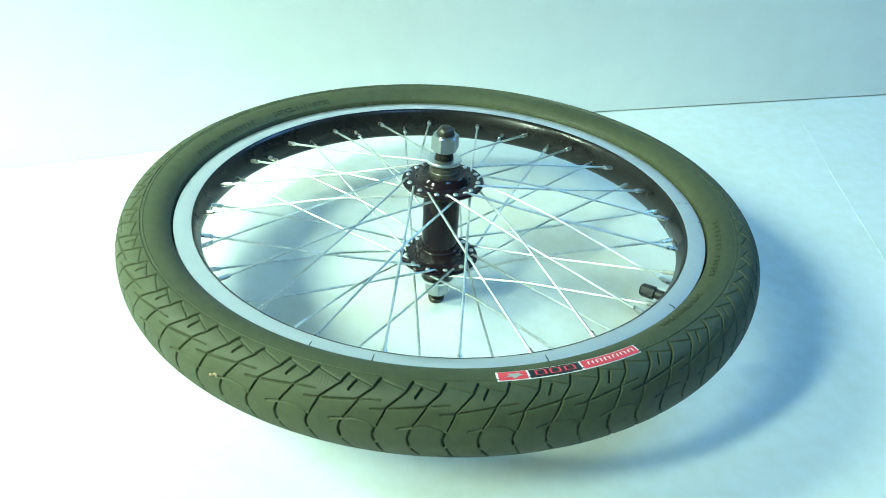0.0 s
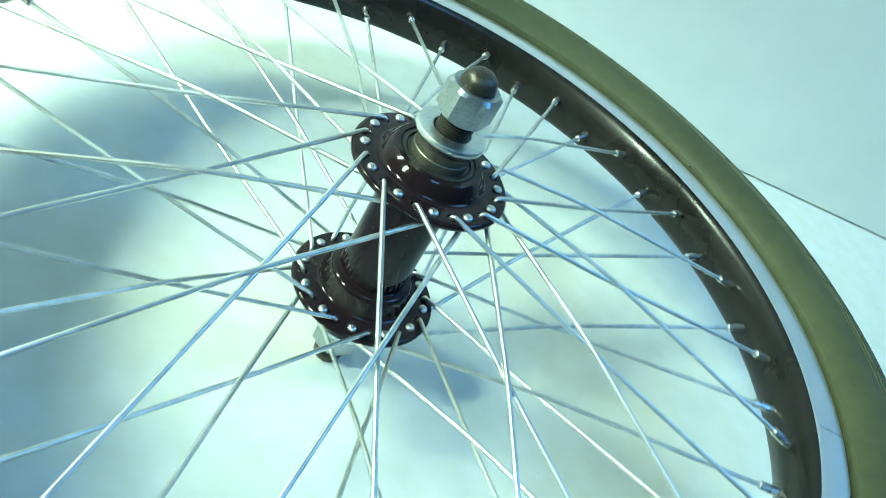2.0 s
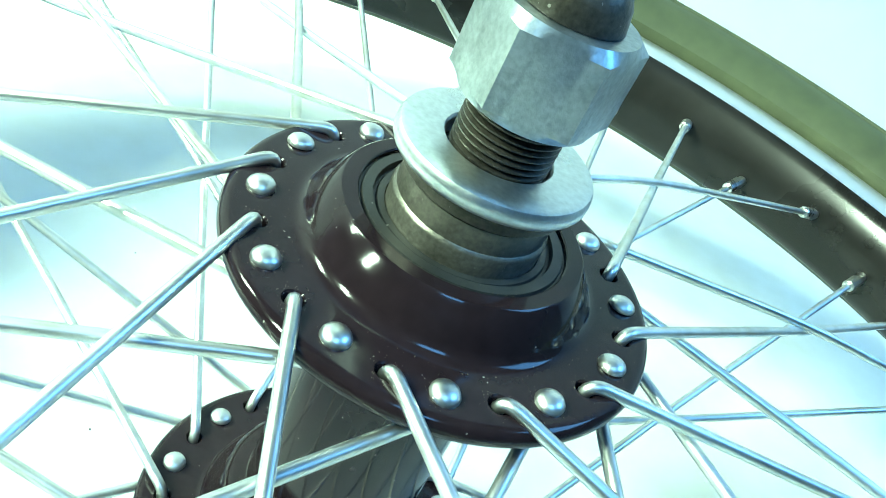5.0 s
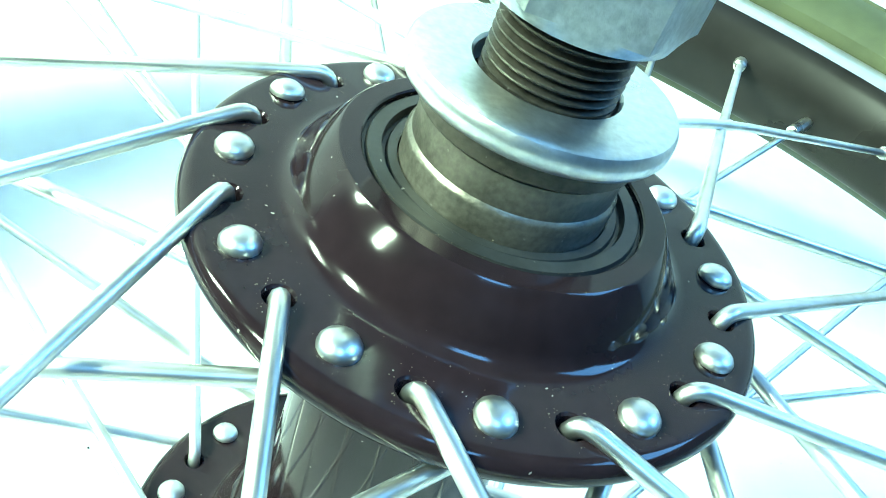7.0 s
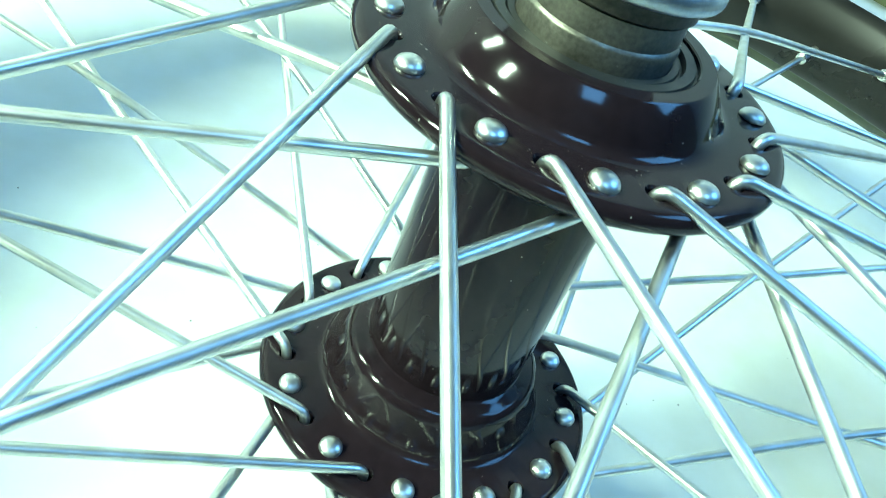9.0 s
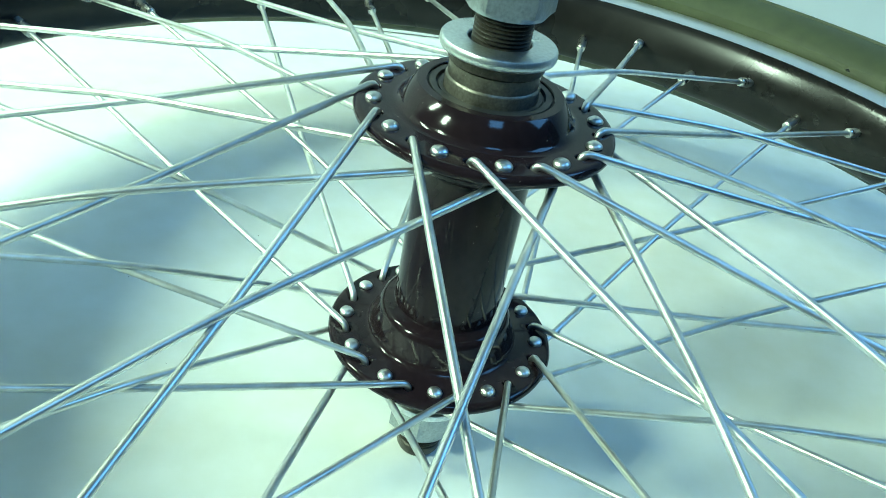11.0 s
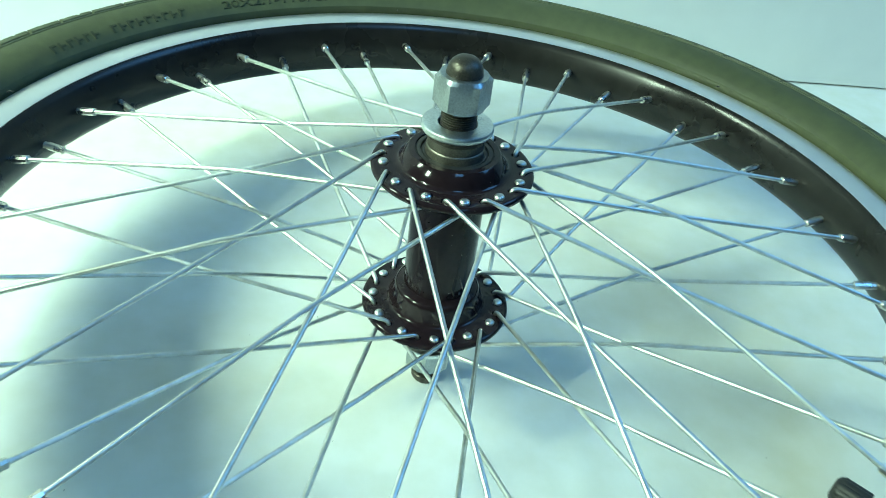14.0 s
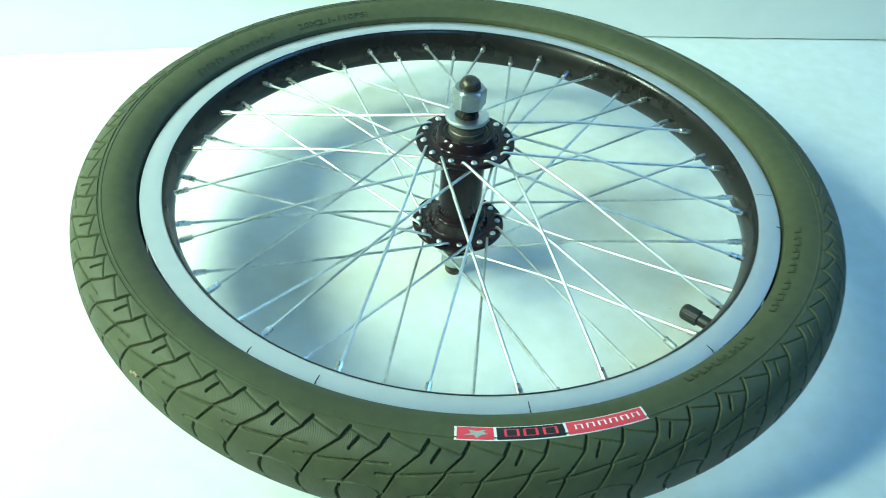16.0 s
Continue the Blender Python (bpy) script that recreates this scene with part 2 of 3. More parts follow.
    tagged(link_mesh("ceiling", bm, M_CEIL), "unseen pale ceiling closing the room, with a skylight opening", "ceiling", kind="structure")


setting()

# ---------------------------------------------------------------- the wheel
wheel = tagged(new("bicycle_wheel"), "small spoked bicycle wheel with olive tyre standing on its axle", "bicycle wheel")
wheel.location = HUB
RC = 0.0003  # height of the rim's middle plane over the hub's middle


JOINT = -9.5


def build_rim():
    t = 0.0150
    track = [(0.1988, t), (0.2108, t), (0.2109, t - 0.0002), (0.2109, t - 0.004), (0.1975, t - 0.004), (0.1975, t - 0.0008)]
    inner = [(0.1974, t - 0.0004), (0.1962, t - 0.0012), (0.1945, t - 0.004), (0.1928, 0.0065), (0.1918, 0.003), (0.1915, 0.0), (0.1918, -0.003), (0.1928, -0.0065), (0.1945, -t + 0.004), (0.1962, -t + 0.0012), (0.1974, -t + 0.0004), (0.1974, -0.010), (0.1985, -0.004), (0.1985, 0.004), (0.1974, 0.010)]
    bm = lathe(bmesh.new(), [(r, z + RC) for r, z in inner], 240, True)
    rim = part("rim", bm, M_BLACK, wheel, "black anodised rim with bare brake track", 40)
    for s in (1, -1):
        bm = lathe(bmesh.new(), [(r, s * z + RC) for r, z in track], 240, True)
        part("brake_track", bm, M_TRACK, rim, "machined aluminium brake track", 40)
    bm = slab(bmesh.new(), 0.1990, 0.2104, -0.00012, 0.00012, 0.0145, 0.01536, pose(0, 0, 0, 0, 0, JOINT))
    part("rim_joint", bm, M_SEAL, rim, "fine seam where the rim is joined")
    return rim


rim = build_rim()

TYRE_R, TYRE_OUT, TYRE_IN, TYRE_W, TYRE_Z = 0.2288, 0.0245, 0.0216, 0.0264, -0.0003


def tyre_point(th):
    """Radius and height of the tyre's skin; th: 0 on the crown, 90 on the flank, past it towards the rim."""
    c, s = math.cos(radians(th)), math.sin(radians(abs(th)))
    k = 0.88
    if c >= 0:
        r, z = TYRE_R + TYRE_OUT * c ** k, TYRE_W * s ** k
    else:
        r, z = TYRE_R + TYRE_IN * c, TYRE_W * s ** 0.75
    return r, math.copysign(z, th) + TYRE_Z


# one double pitch of the tread, in degrees round the wheel and millimetres from the tread's edge towards the crown:
# (from, to, half width, depth), all in millimetres
PITCH = 360 / 39


def tread_lines(arcs):
    lines = []
    for b, short in ((0.0, True), (PITCH / 2, False)):
        mid = 16.4 if short else 12.6
        turn = -3.15 if short else -2.3
        lines += [((b + 0.1, -1.9), (b - 0.6, 4.4), 0.95, 3.2),
                  ((b, -1.2), (b + 3.95, 4.5), 0.45, 1.4),
                  ((b - 0.66, 5.2), (b + turn, mid - 0.6), 0.6, 2.6),
                  ((b + turn - 0.1, mid + 0.7), (b - 4.15, 25.0 if not short else 26.4), 0.65, 2.8),
                  ((b - 4.45, 27.6 if not short else 28.6), (b - 4.72, 31.5), 0.85, 3.2),
                  ((b - 4.72, 31.5), (b - 4.75, 33.5), 0.85, 3.2)]
        if short:
            lines += [((b + 1.4, 2.3), (b + 0.62, 8.3), 0.8, 3.2),
                      ((b - 5.2, 17.2), (b - 3.2, 16.3), 0.5, 2.0),
                      ((b - 3.2, 16.3), (b + 2.2, 12.8), 0.55, 2.0),
                      ((b + 2.2, 12.8), (b + 5.3, 11.6), 0.4, 1.4)]
        elif arcs:
            lines += [((b - 6.1, 27.2), (b - 4.5, 25.4), 0.5, 2.2),
                      ((b - 4.5, 25.4), (b - 3.0, 24.3), 0.45, 1.6),
                      ((b - 3.0, 24.3), (b - 1.5, 24.5), 0.45, 1.2),
                      ((b - 1.5, 24.5), (b - 0.4, 26.2), 0.45, 1.2),
                      ((b - 0.4, 26.2), (b + 0.1, 28.6), 0.45, 1.4)]
    return lines


def build_tyre():
    # rows across the section: flank, tread, crown, tread, flank
    th_edge = 80.5
    arc, th = [0.0], 0.0
    fine = [0.25 * i for i in range(int(th_edge / 0.25) + 1)]
    pos = [tyre_point(t) for t in fine]
    for p, q in zip(pos, pos[1:]):
        arc.append(arc[-1] + math.dist(p, q))
    length = arc[-1]
    n_tread = 70
    tread_th = np.interp(np.linspace(length, 0, n_tread + 1), arc, fine)
    flank = [139.0, 137.5, 133, 126, 119, 112, 106, 101, 96, 92, 89, 87, 86.2, 85.6, 85.0, 84.4, 83.8, 83, 82, 81.2]
    bead = [(0.2111, 0.0060), (0.2122, 0.0085), (0.2124, 0.0150)]
    ths = [None] * 3 + flank + list(tread_th) + [-t for t in tread_th[-2::-1]] + [-t for t in flank[::-1]] + [None] * 3
    dist = [None] * (len(flank) + 3) + list(np.linspace(33.4 - length * 1000, 33.4, n_tread + 1))
    dist += dist[-2::-1]
    cols, pitches = 92, 39
    ang = np.arange(cols) * PITCH / cols
    mm = math.pi / 180 * 245.0
    near, far = tread_lines(True), tread_lines(False)
    depth = np.zeros((len(ths), cols))
    for i, v in enumerate(dist):
        if v is None:
            continue
        best = np.zeros(cols)
        for (a0, v0), (a1, v1), half, deep in (near if ths[i] >= 0 else far):
            soft = 0.17 if deep > 2.3 else 0.3
            ax, dx, dv = a0 * mm, (a1 - a0) * mm, v1 - v0
            for wrap in (-1, 0, 1, 2):
                px = (ang + wrap * PITCH) * mm - ax
                f = np.clip((px * dx + (v - v0) * dv) / (dx * dx + dv * dv), 0, 1)
                d = np.hypot(px - f * dx, v - v0 - f * dv)
                best = np.maximum(best, deep * np.clip((half * 0.8 + soft - d) / (2 * soft), 0, 1))
        depth[i] = best
    verts, faces = [], []
    n = cols * pitches
    a = np.radians(np.arange(n) * 360.0 / n - 0.64 - 90.0)
    for i, t in enumerate(ths):
        if t is None:
            r, z = bead[i] if i < 3 else bead[len(ths) - 1 - i]
            z = (z if i < 3 else -z) + TYRE_Z
            verts.append(np.stack([r * np.cos(a), r * np.sin(a), np.full(n, z)], 1))
            continue
        r, z = tyre_point(t)
        rn, zn = tyre_point(t + 0.5)
        rp, zp = tyre_point(t - 0.5)
        nx, nz = (zn - zp), -(rn - rp)
        ln = math.hypot(nx, nz)
        nx, nz = nx / ln, nz / ln
        proud = 0.0006 if dist[i] is not None else 0.0004 if 84.2 < abs(t) < 85.8 else 0.0
        d = np.tile(depth[i], pitches) * 0.0006 - proud
        rr, zz = r - nx * d, z - nz * d
        verts.append(np.stack([rr * np.cos(a), rr * np.sin(a), zz], 1))
    verts = np.concatenate(verts)
    rows = len(ths)
    base = np.arange(n)
    nxt = (base + 1) % n
    quads = np.concatenate([np.stack([i * n + base, i * n + nxt, (i + 1) * n + nxt, (i + 1) * n + base], 1) for i in range(rows - 1)])
    me = bpy.data.meshes.new("tyre")
    me.from_pydata(verts.tolist(), [], quads.tolist())
    me.materials.append(M_RUBBER)
    me.shade_smooth()
    me.set_sharp_from_angle(angle=radians(38))
    ob = new("tyre", me)
    ob.parent = wheel
    return tagged(ob, "olive green rubber tyre with grooved tread")


tyre = build_tyre()


def flank_th(r):
    """Where on the upper flank the tyre has this radius."""
    lo, hi = 40.0, 150.0
    for _ in range(40):
        mid = (lo + hi) / 2
        if tyre_point(mid)[0] > r:
            lo = mid
        else:
            hi = mid
    return lo


def on_flank(r, degrees, lift):
    rr, z = tyre_point(flank_th(r))
    return polar(rr, degrees, z + lift)


def flank_patch(bm, r0, r1, a0, a1, lift, steps=24, rows=4):
    """A thin patch that follows the tyre's upper flank."""
    grid = [[[bm.verts.new(on_flank(r0 + (r1 - r0) * j / rows, a0 + (a1 - a0) * i / steps, h)) for i in range(steps + 1)] for j in range(rows + 1)] for h in (lift, lift - 0.0004)]
    for g in grid:
        for j in range(rows):
            for i in range(steps):
                bm.faces.new((g[j][i], g[j][i + 1], g[j + 1][i + 1], g[j + 1][i]))
    t, u = grid
    edge = [(j, 0) for j in range(rows + 1)] + [(rows, i) for i in range(1, steps + 1)] + [(j, steps) for j in range(rows - 1, -1, -1)] + [(0, i) for i in range(steps - 1, 0, -1)]
    for (j, i), (l, k) in zip(edge, edge[1:] + edge[:1]):
        bm.faces.new((t[j][i], t[l][k], u[l][k], u[j][i]))
    return bm


def stroke(bm, pts, half, lift, place):
    """Flat strokes of a printed sign between pts, laid out by place(x, y)."""
    for (x0, y0), (x1, y1) in zip(pts, pts[1:]):
        dx, dy = x1 - x0, y1 - y0
        ln = math.hypot(dx, dy) or 1
        ox, oy = -dy / ln * half, dx / ln * half
        ex, ey = dx / ln * half, dy / ln * half
        top = [bm.verts.new(place(x, y, lift)) for x, y in ((x0 - ex + ox, y0 - ey + oy), (x0 - ex - ox, y0 - ey - oy), (x1 + ex - ox, y1 + ey - oy), (x1 + ex + ox, y1 + ey + oy))]
        bm.faces.new(top)
    return bm


def build_sticker():
    r0, r1 = 0.2254, 0.2332
    st = part("sticker", flank_patch(bmesh.new(), r0, r1, -97.0, -73.0, 0.0003, 60), M_WHITEINK, tyre, "red, black and white printed label on the flank", 60)
    m = 0.00045
    part("red_field", flank_patch(bmesh.new(), r0 + m, r1 - m, -96.7, -92.3, 0.0005, 16), M_RED, st, "", 60)
    part("black_field", flank_patch(bmesh.new(), r0 + m, r1 - m, -91.95, -83.7, 0.0005, 24), M_BLACKINK, st, "", 60)
    part("red_field", flank_patch(bmesh.new(), r0 + m, r1 - m, -83.35, -73.3, 0.0005, 24), M_RED, st, "", 60)
    # plain angular emblem
    place = lambda x, y, h: on_flank((r0 + r1) / 2 + y * 0.001, -94.5 + x, h)
    bm = bmesh.new()
    for pts in (((-1.5, 1.6), (-0.2, 1.2), (0.1, 3.0), (0.7, 1.4), (1.5, 0.4), (0.9, -0.6), (1.4, -1.9), (0.2, -1.0), (-0.8, -1.6), (-0.5, 0.2)),):
        bm.faces.new([bm.verts.new(place(x, y, 0.00075)) for x, y in pts])
    part("emblem", bm, M_GREYINK, st, "grey-green angular emblem")
    # three outlined bars on the black field, six strokes on the red one
    for a in (-90.9, -88.6, -86.2):
        place = lambda x, y, h, a=a: on_flank((r0 + r1) / 2 + y * 0.001, a + x, h)
        bm = stroke(bmesh.new(), [(0, -1.9), (1.5, -1.9), (1.5, 1.9), (0, 1.9), (0, -1.9)], 0.16, 0.00075, place)
        part("printed_mark", bm, M_RED, st, "red outlined bar")
    for i in range(6):
        place = lambda x, y, h, a=-82.3 + 1.5 * i: on_flank((r0 + r1) / 2 + y * 0.001, a + x, h)
        bm = stroke(bmesh.new(), [(0, -1.2), (0, 1.2)], 0.11, 0.00075, place)
        stroke(bm, [(0.8, -1.2), (0.8, 1.2)], 0.11, 0.00075, place)
        stroke(bm, [(0, -1.2), (0.8, -1.2)], 0.11, 0.00075, place)
        part("printed_mark", bm, M_WHITEINK, st, "thin white bar")


build_sticker()


def flank_text(text, start, end, r0, r1):
    """Moulded words round the flank: built-in font bent onto the tyre, tops outwards."""
    cu = bpy.data.curves.new("text", "FONT")
    cu.body, cu.size, cu.extrude, cu.resolution_u = text, 1.0, 0.0, 3
    tmp = new("text", cu)
    dg = bpy.context.evaluated_depsgraph_get()
    me = bpy.data.meshes.new_from_object(tmp.evaluated_get(dg))
    bpy.data.objects.remove(tmp)
    bm = bmesh.new()
    bm.from_mesh(me)
    bmesh.ops.triangulate(bm, faces=bm.faces)
    top = bmesh.ops.extrude_face_region(bm, geom=bm.faces[:])
    up = {v for v in top["geom"] if isinstance(v, bmesh.types.BMVert)}
    xs = [v.co.x for v in bm.verts]
    x0, x1 = min(xs), max(xs)
    for v in bm.verts:
        f = (v.co.x - x0) / (x1 - x0)
        h = 0.0006 if v in up else -0.0003
        v.co = on_flank(r0 + (r1 - r0) * v.co.y / 0.7, start + (end - start) * f, h)
    return part("moulded_text", bm, M_LETTER, tyre, "raised size marking in the rubber")


def flank_bars(count, start, end, r0, r1):
    step = (end - start) / count
    for i in range(count):
        a, bm = start + step * i, bmesh.new()
        flank_patch(bm, r0, r1, a, a + step * 0.25, 0.0005, 2, 2)
        flank_patch(bm, r0 + (r1 - r0) * (0.4 if i % 2 else 0.75), r0 + (r1 - r0) * (0.6 if i % 2 else 1.0), a + step * 0.25, a + step * 0.7, 0.0005, 2, 1)
        part("moulded_mark", bm, M_LETTER, tyre)


flank_text("20X2.1-110PSI", 123.0, 106.5, 0.2150, 0.2190)
flank_bars(6, 150.3, 142.3, 0.2150, 0.2188)
flank_bars(9, 140.6, 128.5, 0.2150, 0.2188)
flank_bars(7, -33.0, -20.5, 0.2168, 0.2205)
flank_bars(6, -43.5, -34.5, 0.2172, 0.2208)
flank_bars(11, -64.5, -50.0, 0.2180, 0.2218)


def build_whiskers():
    """Moulding hairs at the tyre's bead, lying over the brake track."""
    rng = random.Random(9)
    for a, long in ((-86.6, 0.0045), (-116.6, 0.0040), (-55.6, 0.0035), (-128.0, 0.002), (-20.0, 0.0025), (40.0, 0.003), (95.0, 0.002), (160.0, 0.0025)):
        p = on_flank(0.2112, a, 0.0)
        pts = [p, p + polar(-0.0015, a, 0.0012), p + polar(-0.0015 - long * 0.6, a + 0.3, 0.0012), p + polar(-0.0015 - long, a - 0.2, 0.0016)]
        part("rubber_whisker", tube(bmesh.new(), pts, [0.0004, 0.00035, 0.0003, 0.0002], 6), M_SEAL, tyre, "", 60)
    bm = bmesh.new()
    for k in range(5):
        th = rng.uniform(6, 16)
        r, z = tyre_point(th)
        bmesh.ops.create_icosphere(bm, subdivisions=2, radius=rng.uniform(0.0008, 0.002), matrix=Matrix.Translation(polar(r + 0.0002, -138.0 + rng.uniform(-0.9, 0.9), z)) @ Matrix.Diagonal((0.8, 1.3, 0.9, 1)))
    for v in bm.verts:
        v.co += noise.noise_vector(v.co * 900) * 0.0005
    part("dried_mud", bm, M_MUD, tyre, "pale dried mud fleck", 60)


build_whiskers()

UP_R, UP_Z, LOW_R, LOW_Z = 0.0282, 0.0380, 0.0279, -0.0323
UP_A, LOW_A, NIP_A = 125.0, 146.6, 138.7


def build_hub():
    # outline of the shell from its upper bearing mouth down to the lower one
    lip = [(0.0313 + 0.0017 * math.sin(radians(a)), -0.0017 + 0.0017 * math.cos(radians(a))) for a in range(0, 181, 15)]
    top = [(0.0157, 0.0425), (0.0158, 0.0443), (0.0160, 0.0445), (0.0182, 0.0445), (0.0185, 0.0443), (0.0211, 0.0404), (0.0214, 0.0396), (0.0218, 0.0390), (0.0223, 0.0385), (0.0230, 0.0381), (0.0240, UP_Z)]
    top += [(r, UP_Z + z) for r, z in lip] + [(0.0225, UP_Z - 0.0034)]
    drum = [(0.0216, 0.0004), (0.0210, 0.0010), (0.0206, 0.0018), (0.0202, 0.0030), (0.0190, 0.0075), (0.0186, 0.0086), (0.0180, 0.0094), (0.0172, 0.0099), (0.0160, 0.0102), (0.0152, 0.0106), (0.0146, 0.0114), (0.0142, 0.0128), (0.0141, 0.0150)]
    low = [(0.0225, LOW_Z)] + [(r - 0.0002, LOW_Z + z) for r, z in lip] + [(0.0226, LOW_Z - 0.0034), (0.0208, LOW_Z - 0.0044), (0.0188, LOW_Z - 0.0094), (0.0161, LOW_Z - 0.0098), (0.0157, LOW_Z - 0.008)]
    shell = top + [(r, UP_Z - 0.0034 - z) for r, z in drum] + [(r, LOW_Z + z) for r, z in drum[::-1]] + low
    # close it along the bore
    shell += [(0.0150, LOW_Z - 0.008), (0.0150, 0.0425)]
    ob = part("hub", lathe(bmesh.new(), shell, 128, True), M_HUB, wheel, "gloss black two-flange hub shell", 35)
    # drill the spoke holes
    bm = bmesh.new()
    for r, a0, z in ((UP_R, UP_A, UP_Z), (LOW_R, LOW_A, LOW_Z)):
        for k in range(24):
            lathe(bm, [(0.0, z - 0.008), (0.0016, z - 0.008), (0.0014, z - 0.0032), (0.0014, z - 0.0003), (0.0018, z + 0.0002), (0.0018, z + 0.004), (0.0, z + 0.004)], 14, m=Matrix.Translation(polar(r, a0 + 15 * k)))
    drill = link_mesh("drill", bm, M_HUB)
    drill.parent = wheel
    mod = ob.modifiers.new("holes", "BOOLEAN")
    mod.operation, mod.object, mod.solver = "DIFFERENCE", drill, "EXACT"
    bpy.context.view_layer.update()
    me = bpy.data.meshes.new_from_object(ob.evaluated_get(bpy.context.evaluated_depsgraph_get()))
    ob.modifiers.clear()
    ob.data = me
    bpy.data.objects.remove(drill)
    me.shade_smooth()
    me.set_sharp_from_angle(angle=radians(26))
    return ob


hub = build_hub()


def hex_nut(bm, flats, z0, z1, bore, chamfer, turn=0.0):
    """Six-sided nut with its corners turned off, open in the middle."""
    seg, rc, rf = 72, flats / 2 / math.cos(radians(30)), flats / 2
    def radius(a):
        b = (a + 30) % 60 - 30
        return rf / math.cos(radians(b))
    rows = []
    for z, cap in ((z0, rf - 0.0003), (z0 + chamfer, rc), (z1 - chamfer, rc), (z1, rf - 0.0003)):
        row = []
        for i in range(seg):
            a = 360 * i / seg
            row.append(bm.verts.new(polar(min(radius(a), cap), a + turn, z)))
        rows.append(row)
    rows.insert(0, [bm.verts.new(polar(bore, 360 * i / seg + turn, z0)) for i in range(seg)])
    rows.append([bm.verts.new(polar(bore, 360 * i / seg + turn, z1)) for i in range(seg)])
    for a, b in zip(rows, rows[1:] + rows[:1]):
        for i in range(seg):
            j = (i + 1) % seg
            bm.faces.new((a[i], a[j], b[j], b[i]))
    return bm


def build_axle():
    prof, z = [(0.0, 0.0842), (0.0022, 0.0840), (0.0042, 0.0832), (0.0057, 0.0818), (0.0066, 0.0801), (0.0069, 0.0786)], 0.0775
    while z > -0.0760:
        prof += [(0.0071, z), (0.0071, z - 0.0002), (0.0064, z - 0.0006), (0.0064, z - 0.0007)]
        z -= 0.0010
    prof += [(0.0069, -0.0768), (0.0068, -0.0796), (0.0060, -0.0810), (0.0, -0.0810)]
    axle = part("axle", lathe(bmesh.new(), prof, 48), M_STEEL, wheel, "threaded dark steel axle", 30)
    for s in (1, -1):
        side = "upper" if s > 0 else "lower"
        nut = hex_nut(bmesh.new(), 0.0192, 0.0638 if s > 0 else 0.0575, 0.0772 if s > 0 else 0.0712, 0.0066, 0.0014, 28.0 if s > 0 else 50.0)
        if s < 0:
            bmesh.ops.scale(nut, vec=(1, 1, -1), verts=nut.verts)
        part("axle_nut", nut, M_NUT, wheel, "scuffed zinc-plated hexagon nut", 25)
        wash = [(0.0077, 0.0538), (0.0077, 0.0562), (0.0080, 0.0566), (0.0134, 0.0566), (0.0139, 0.0564), (0.0142, 0.0559), (0.0143, 0.0553), (0.0143, 0.0544), (0.0141, 0.0540), (0.0137, 0.0538)]
        if s < 0:
            wash = [(r, -z - 0.001) for r, z in wash]
        part("washer", lathe(bmesh.new(), wash, 64, True, Matrix.Translation((-0.0002, 0.0002, 0))), M_ZINC, wheel, "zinc-plated round washer", 30)
        off = 0.0 if s > 0 else -0.004
        seal = [(0.0070, 0.0430), (0.0116, 0.0430), (0.0119, 0.0437), (0.0129, 0.0437), (0.0131, 0.0433), (0.0135, 0.0433), (0.0137, 0.0442), (0.0152, 0.0442), (0.0154, 0.0437), (0.01575, 0.0437), (0.01575, 0.0410), (0.0070, 0.0410)]
        part("bearing_seal", lathe(bmesh.new(), [(r, s * z - (0.0 if s > 0 else -0.0055)) for r, z in seal], 64, True), M_SEAL, hub, "dark ringed bearing seal", 30)
        cone = [(0.0070, 0.0425), (0.0117, 0.0425), (0.0118, 0.0464), (0.0116, 0.0468), (0.0113, 0.0471), (0.0113, 0.0506), (0.0110, 0.0508), (0.0070, 0.0508)]
        part("cone", lathe(bmesh.new(), [(r, s * z + (0 if s > 0 else 0.004)) for r, z in cone], 48, True), M_CONE, wheel, "dark steel bearing cone", 30)
        lock = lathe(bmesh.new(), [(0.0070, 0.0509), (0.0116, 0.0509), (0.0119, 0.0512), (0.0119, 0.0533), (0.0116, 0.0536), (0.0070, 0.0536)], 48, True)
        if s < 0:
            bmesh.ops.scale(lock, vec=(1, 1, -1), verts=lock.verts)
        part("lock_nut", lock, M_STEEL, wheel, "thin blackened lock nut", 30)


build_axle()


def spoke_path(hole_r, hole_a, z_face, under, nip_a, nip_z, lift):
    """Points of a spoke: through the flange hole, round the elbow, woven past its partner and out to its nipple.
    under: leaves on the lower face. lift: how far it is pushed up where it is woven."""
    h = polar(hole_r, hole_a)
    z_out = z_face + 0.0012 if not under else z_face - 0.0046
    nip = polar(0.1870, nip_a, nip_z)
    start = Vector((h.x, h.y, z_face - 0.0040 if not under else z_face + 0.0006))
    elbow = Vector((h.x, h.y, z_out))
    cross = elbow.lerp(nip, WEAVE) + Vector((0, 0, lift))
    first = (cross - elbow).normalized()
    way = (nip - cross).normalized()
    bend = 0.0026
    down = (start - elbow).normalized()
    pts = [start]
    a, c = elbow + down * bend, elbow + first * bend
    for k in range(7):
        f = k / 6
        pts.append(a * (1 - f) ** 2 + elbow * 2 * f * (1 - f) + c * f * f)
    pts.append(elbow.lerp(cross, 0.45))
    # eased bend over the partner
    a, c = cross - first * 0.014, cross + way * 0.014
    for k in range(7):
        f = k / 6
        pts.append(a * (1 - f) ** 2 + cross * 2 * f * (1 - f) + c * f * f)
    pts += [cross.lerp(nip, 0.6), nip]
    return pts, way, nip


# share of a spoke's length at which the two sets of a flange are woven together
WEAVE = 0.411


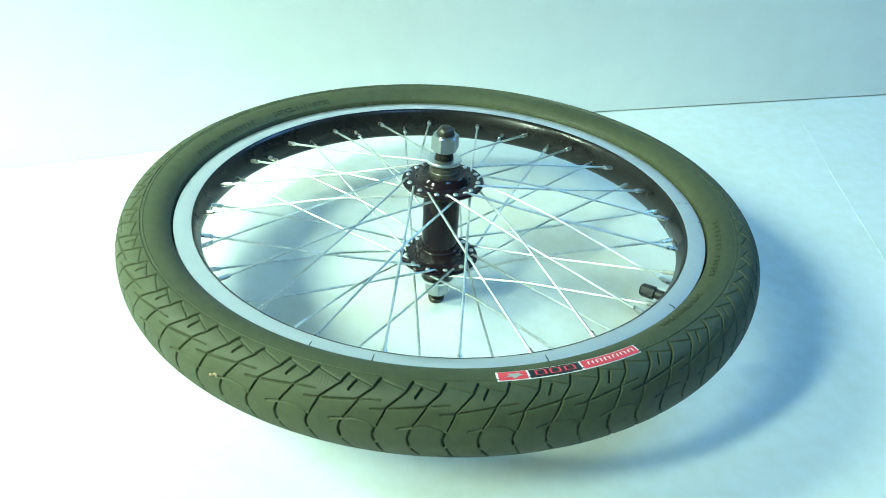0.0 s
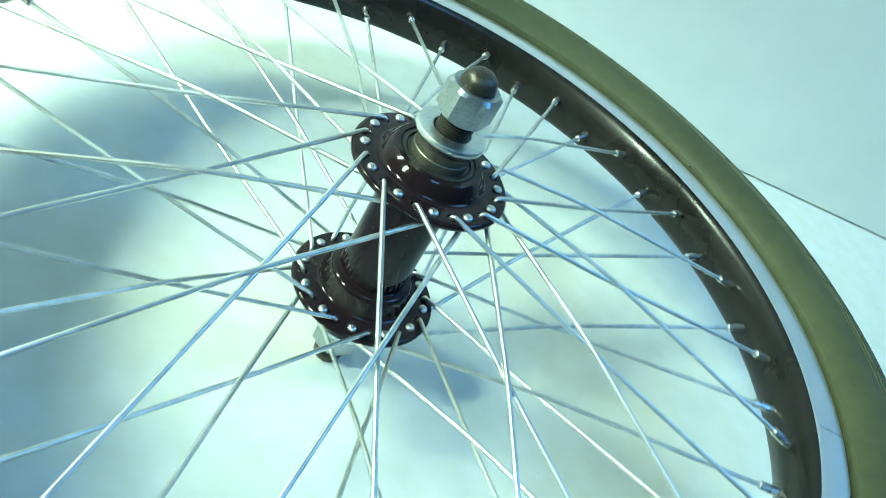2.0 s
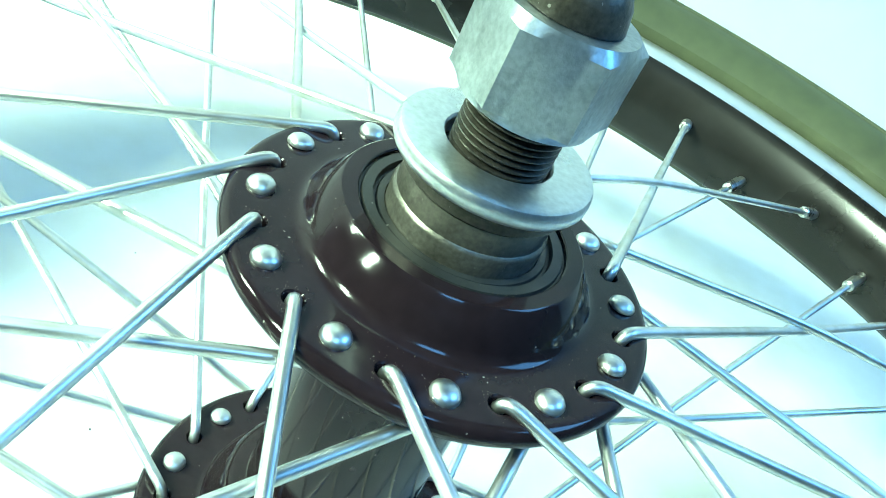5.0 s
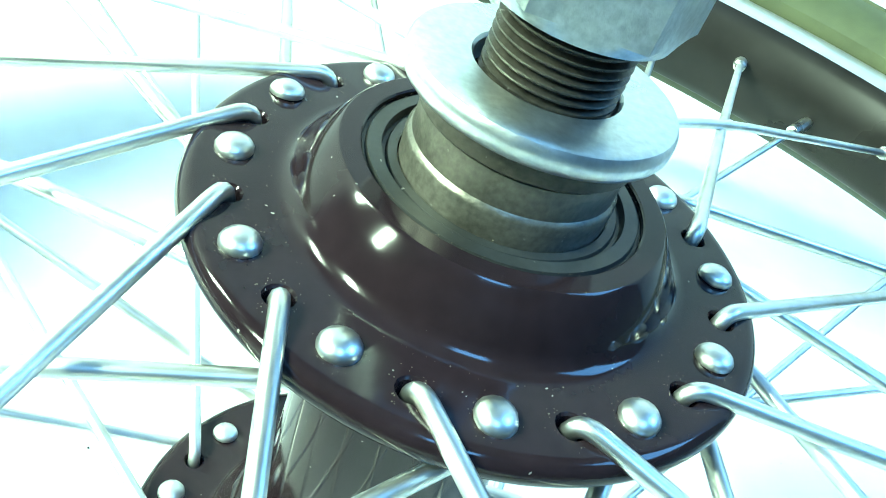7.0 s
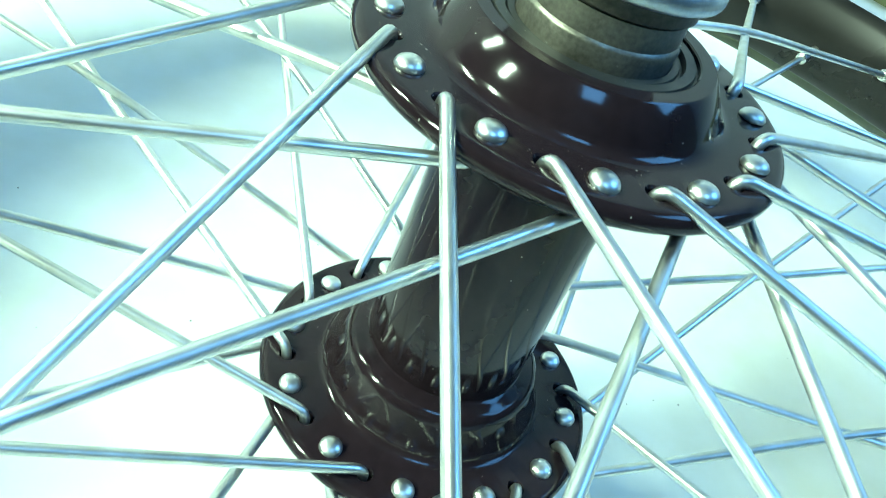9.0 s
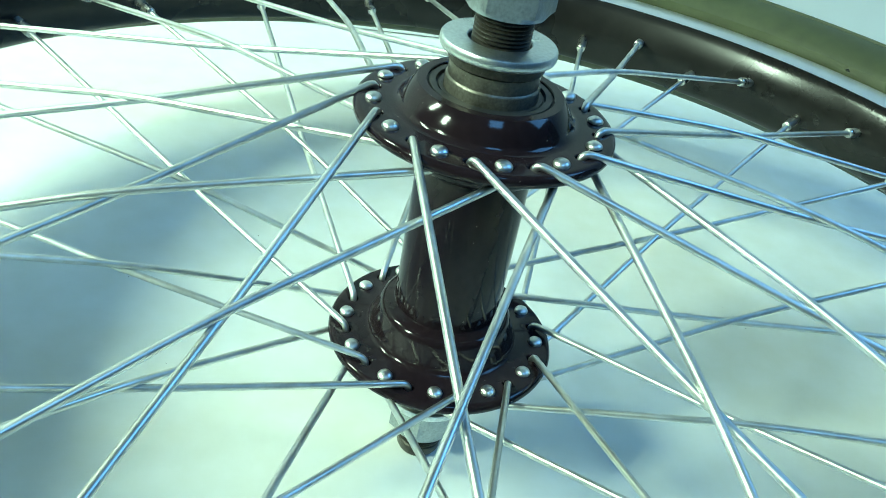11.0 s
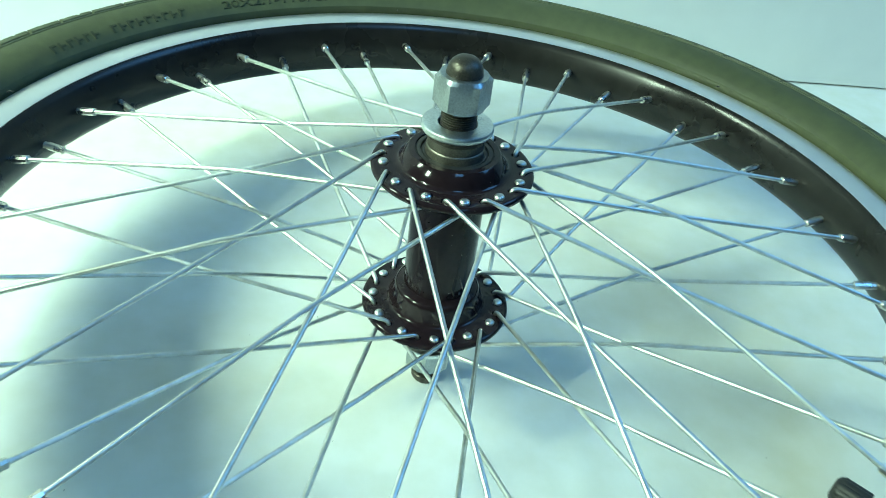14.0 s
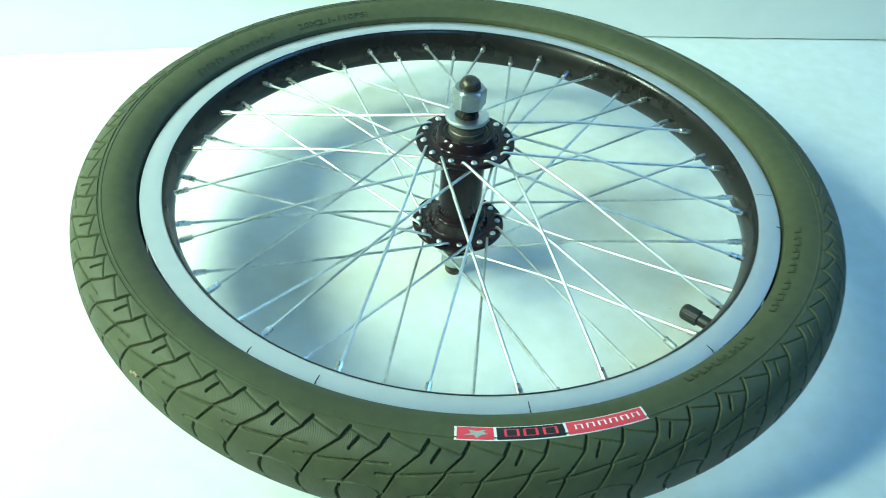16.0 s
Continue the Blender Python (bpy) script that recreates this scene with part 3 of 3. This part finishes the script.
def build_spokes():
    rng = random.Random(21)
    for k in range(12):
        for hole_r, hole_a, z, under, nip_a, nip_z, head_up in (
            (UP_R, UP_A + 15 + 30 * k, UP_Z, False, UP_A + 60 + 30 * k - 1.3, 0.0042, False),
            (UP_R, UP_A + 30 * k, UP_Z, True, UP_A - 45 + 30 * k - 1.3, 0.0042, True),
            (LOW_R, LOW_A + 30 * k, LOW_Z, True, LOW_A + 45 + 30 * k - 0.4, -0.0034, True),
            (LOW_R, LOW_A + 15 + 30 * k, LOW_Z, False, LOW_A - 30 + 30 * k - 0.4, -0.0034, False),
        ):
            lift = 0.0040 if under else -0.0014
            pts, way, nip = spoke_path(hole_r, hole_a, z, under, nip_a, nip_z, lift)
            bm = tube(bmesh.new(), pts, 0.00098, 10)
            zh = z if head_up else z - 0.0034
            s = 1 if head_up else -1
            dome = [(0.0021, zh), (0.0021, zh + s * 0.0004), (0.0018, zh + s * 0.0009), (0.0011, zh + s * 0.00135), (0.0, zh + s * 0.0015)]
            # heads sit a little askew in their holes
            seat = Matrix.Translation(polar(hole_r + rng.uniform(-0.0002, 0.0003), hole_a + rng.uniform(-0.5, 0.5))) @ Matrix.Translation((0, 0, zh)) @ pose(0, 0, 0, rng.uniform(-6, 6), rng.uniform(-6, 6)) @ Matrix.Translation((0, 0, -zh))
            lathe(bm, dome, 16, m=seat)
            spoke = part("spoke", bm, M_SPOKE, wheel, "", 40)
            # spoke nipple: squared shank with a collar at its foot
            p = nip - way * 0.0045
            end = nip + way * (0.1925 - 0.1870) / max(0.5, way.dot(nip.normalized()))
            bm = bmesh.new()
            tube(bm, [p, p + way * 0.0004, p + way * 0.0075, p + way * 0.0079, end], [0.0014, 0.0019, 0.0020, 0.0017, 0.0017], 10)
            part("nipple", bm, M_NIPPLE, spoke, "", 35)


build_spokes()


def build_grime():
    """Grains of dried dirt round the spoke holes and in the rings of the upper bearing."""
    rng = random.Random(33)
    bm = bmesh.new()

    def grain(p):
        bmesh.ops.create_icosphere(bm, subdivisions=1, radius=rng.uniform(0.00003, 0.00009), matrix=Matrix.Translation(p) @ Matrix.Diagonal((1, rng.uniform(0.6, 1.6), 0.6, 1)))

    for k in range(24):
        c = polar(UP_R, UP_A + 15 * k, UP_Z)
        for i in range(26):
            grain(c + polar(rng.triangular(0.0017, 0.0032, 0.0019), rng.uniform(0, 360)))
    for r, z, count in ((0.0119, 0.0438, 90), (0.0153, 0.0442, 110), (0.0158, 0.0438, 90), (0.0240, UP_Z, 70)):
        for i in range(count):
            grain(polar(r + rng.uniform(-0.0003, 0.0003), rng.uniform(0, 360), z))
    tagged(part("dirt_grains", bm, M_DIRT, hub, "pale brown grains of dried dirt"), kind="stuff")


build_grime()


def build_valve():
    a = -46.0
    m = Matrix.Translation(polar(0.1925, a, RC)) @ Vector((0, 0, 1)).rotation_difference(-polar(1, a)).to_matrix().to_4x4()
    stem = [(0.0, -0.001), (0.0038, -0.001), (0.0038, 0.008), (0.0034, 0.009), (0.0, 0.009)]
    valve = part("valve", lathe(bmesh.new(), stem, 32, m=m), M_PLASTIC, wheel, "black rubber valve stem with cap", 30)
    bm = bmesh.new()
    seg, rows = 48, []
    for z, r in ((0.0075, 0.0046), (0.0078, 0.0050), (0.0165, 0.0050), (0.0180, 0.0042), (0.0188, 0.0030)):
        rows.append([bm.verts.new(m @ polar(r * (1 - 0.05 * (i % 4 < 1)), 360 * i / seg, z)) for i in range(seg)])
    for p, q in zip(rows, rows[1:]):
        for i in range(seg):
            j = (i + 1) % seg
            bm.faces.new((p[i], p[j], q[j], q[i]))
    bm.faces.new(rows[0][::-1])
    bm.faces.new(rows[-1])
    part("valve_cap", bm, M_PLASTIC, valve, "ribbed black plastic cap", 30)


build_valve()
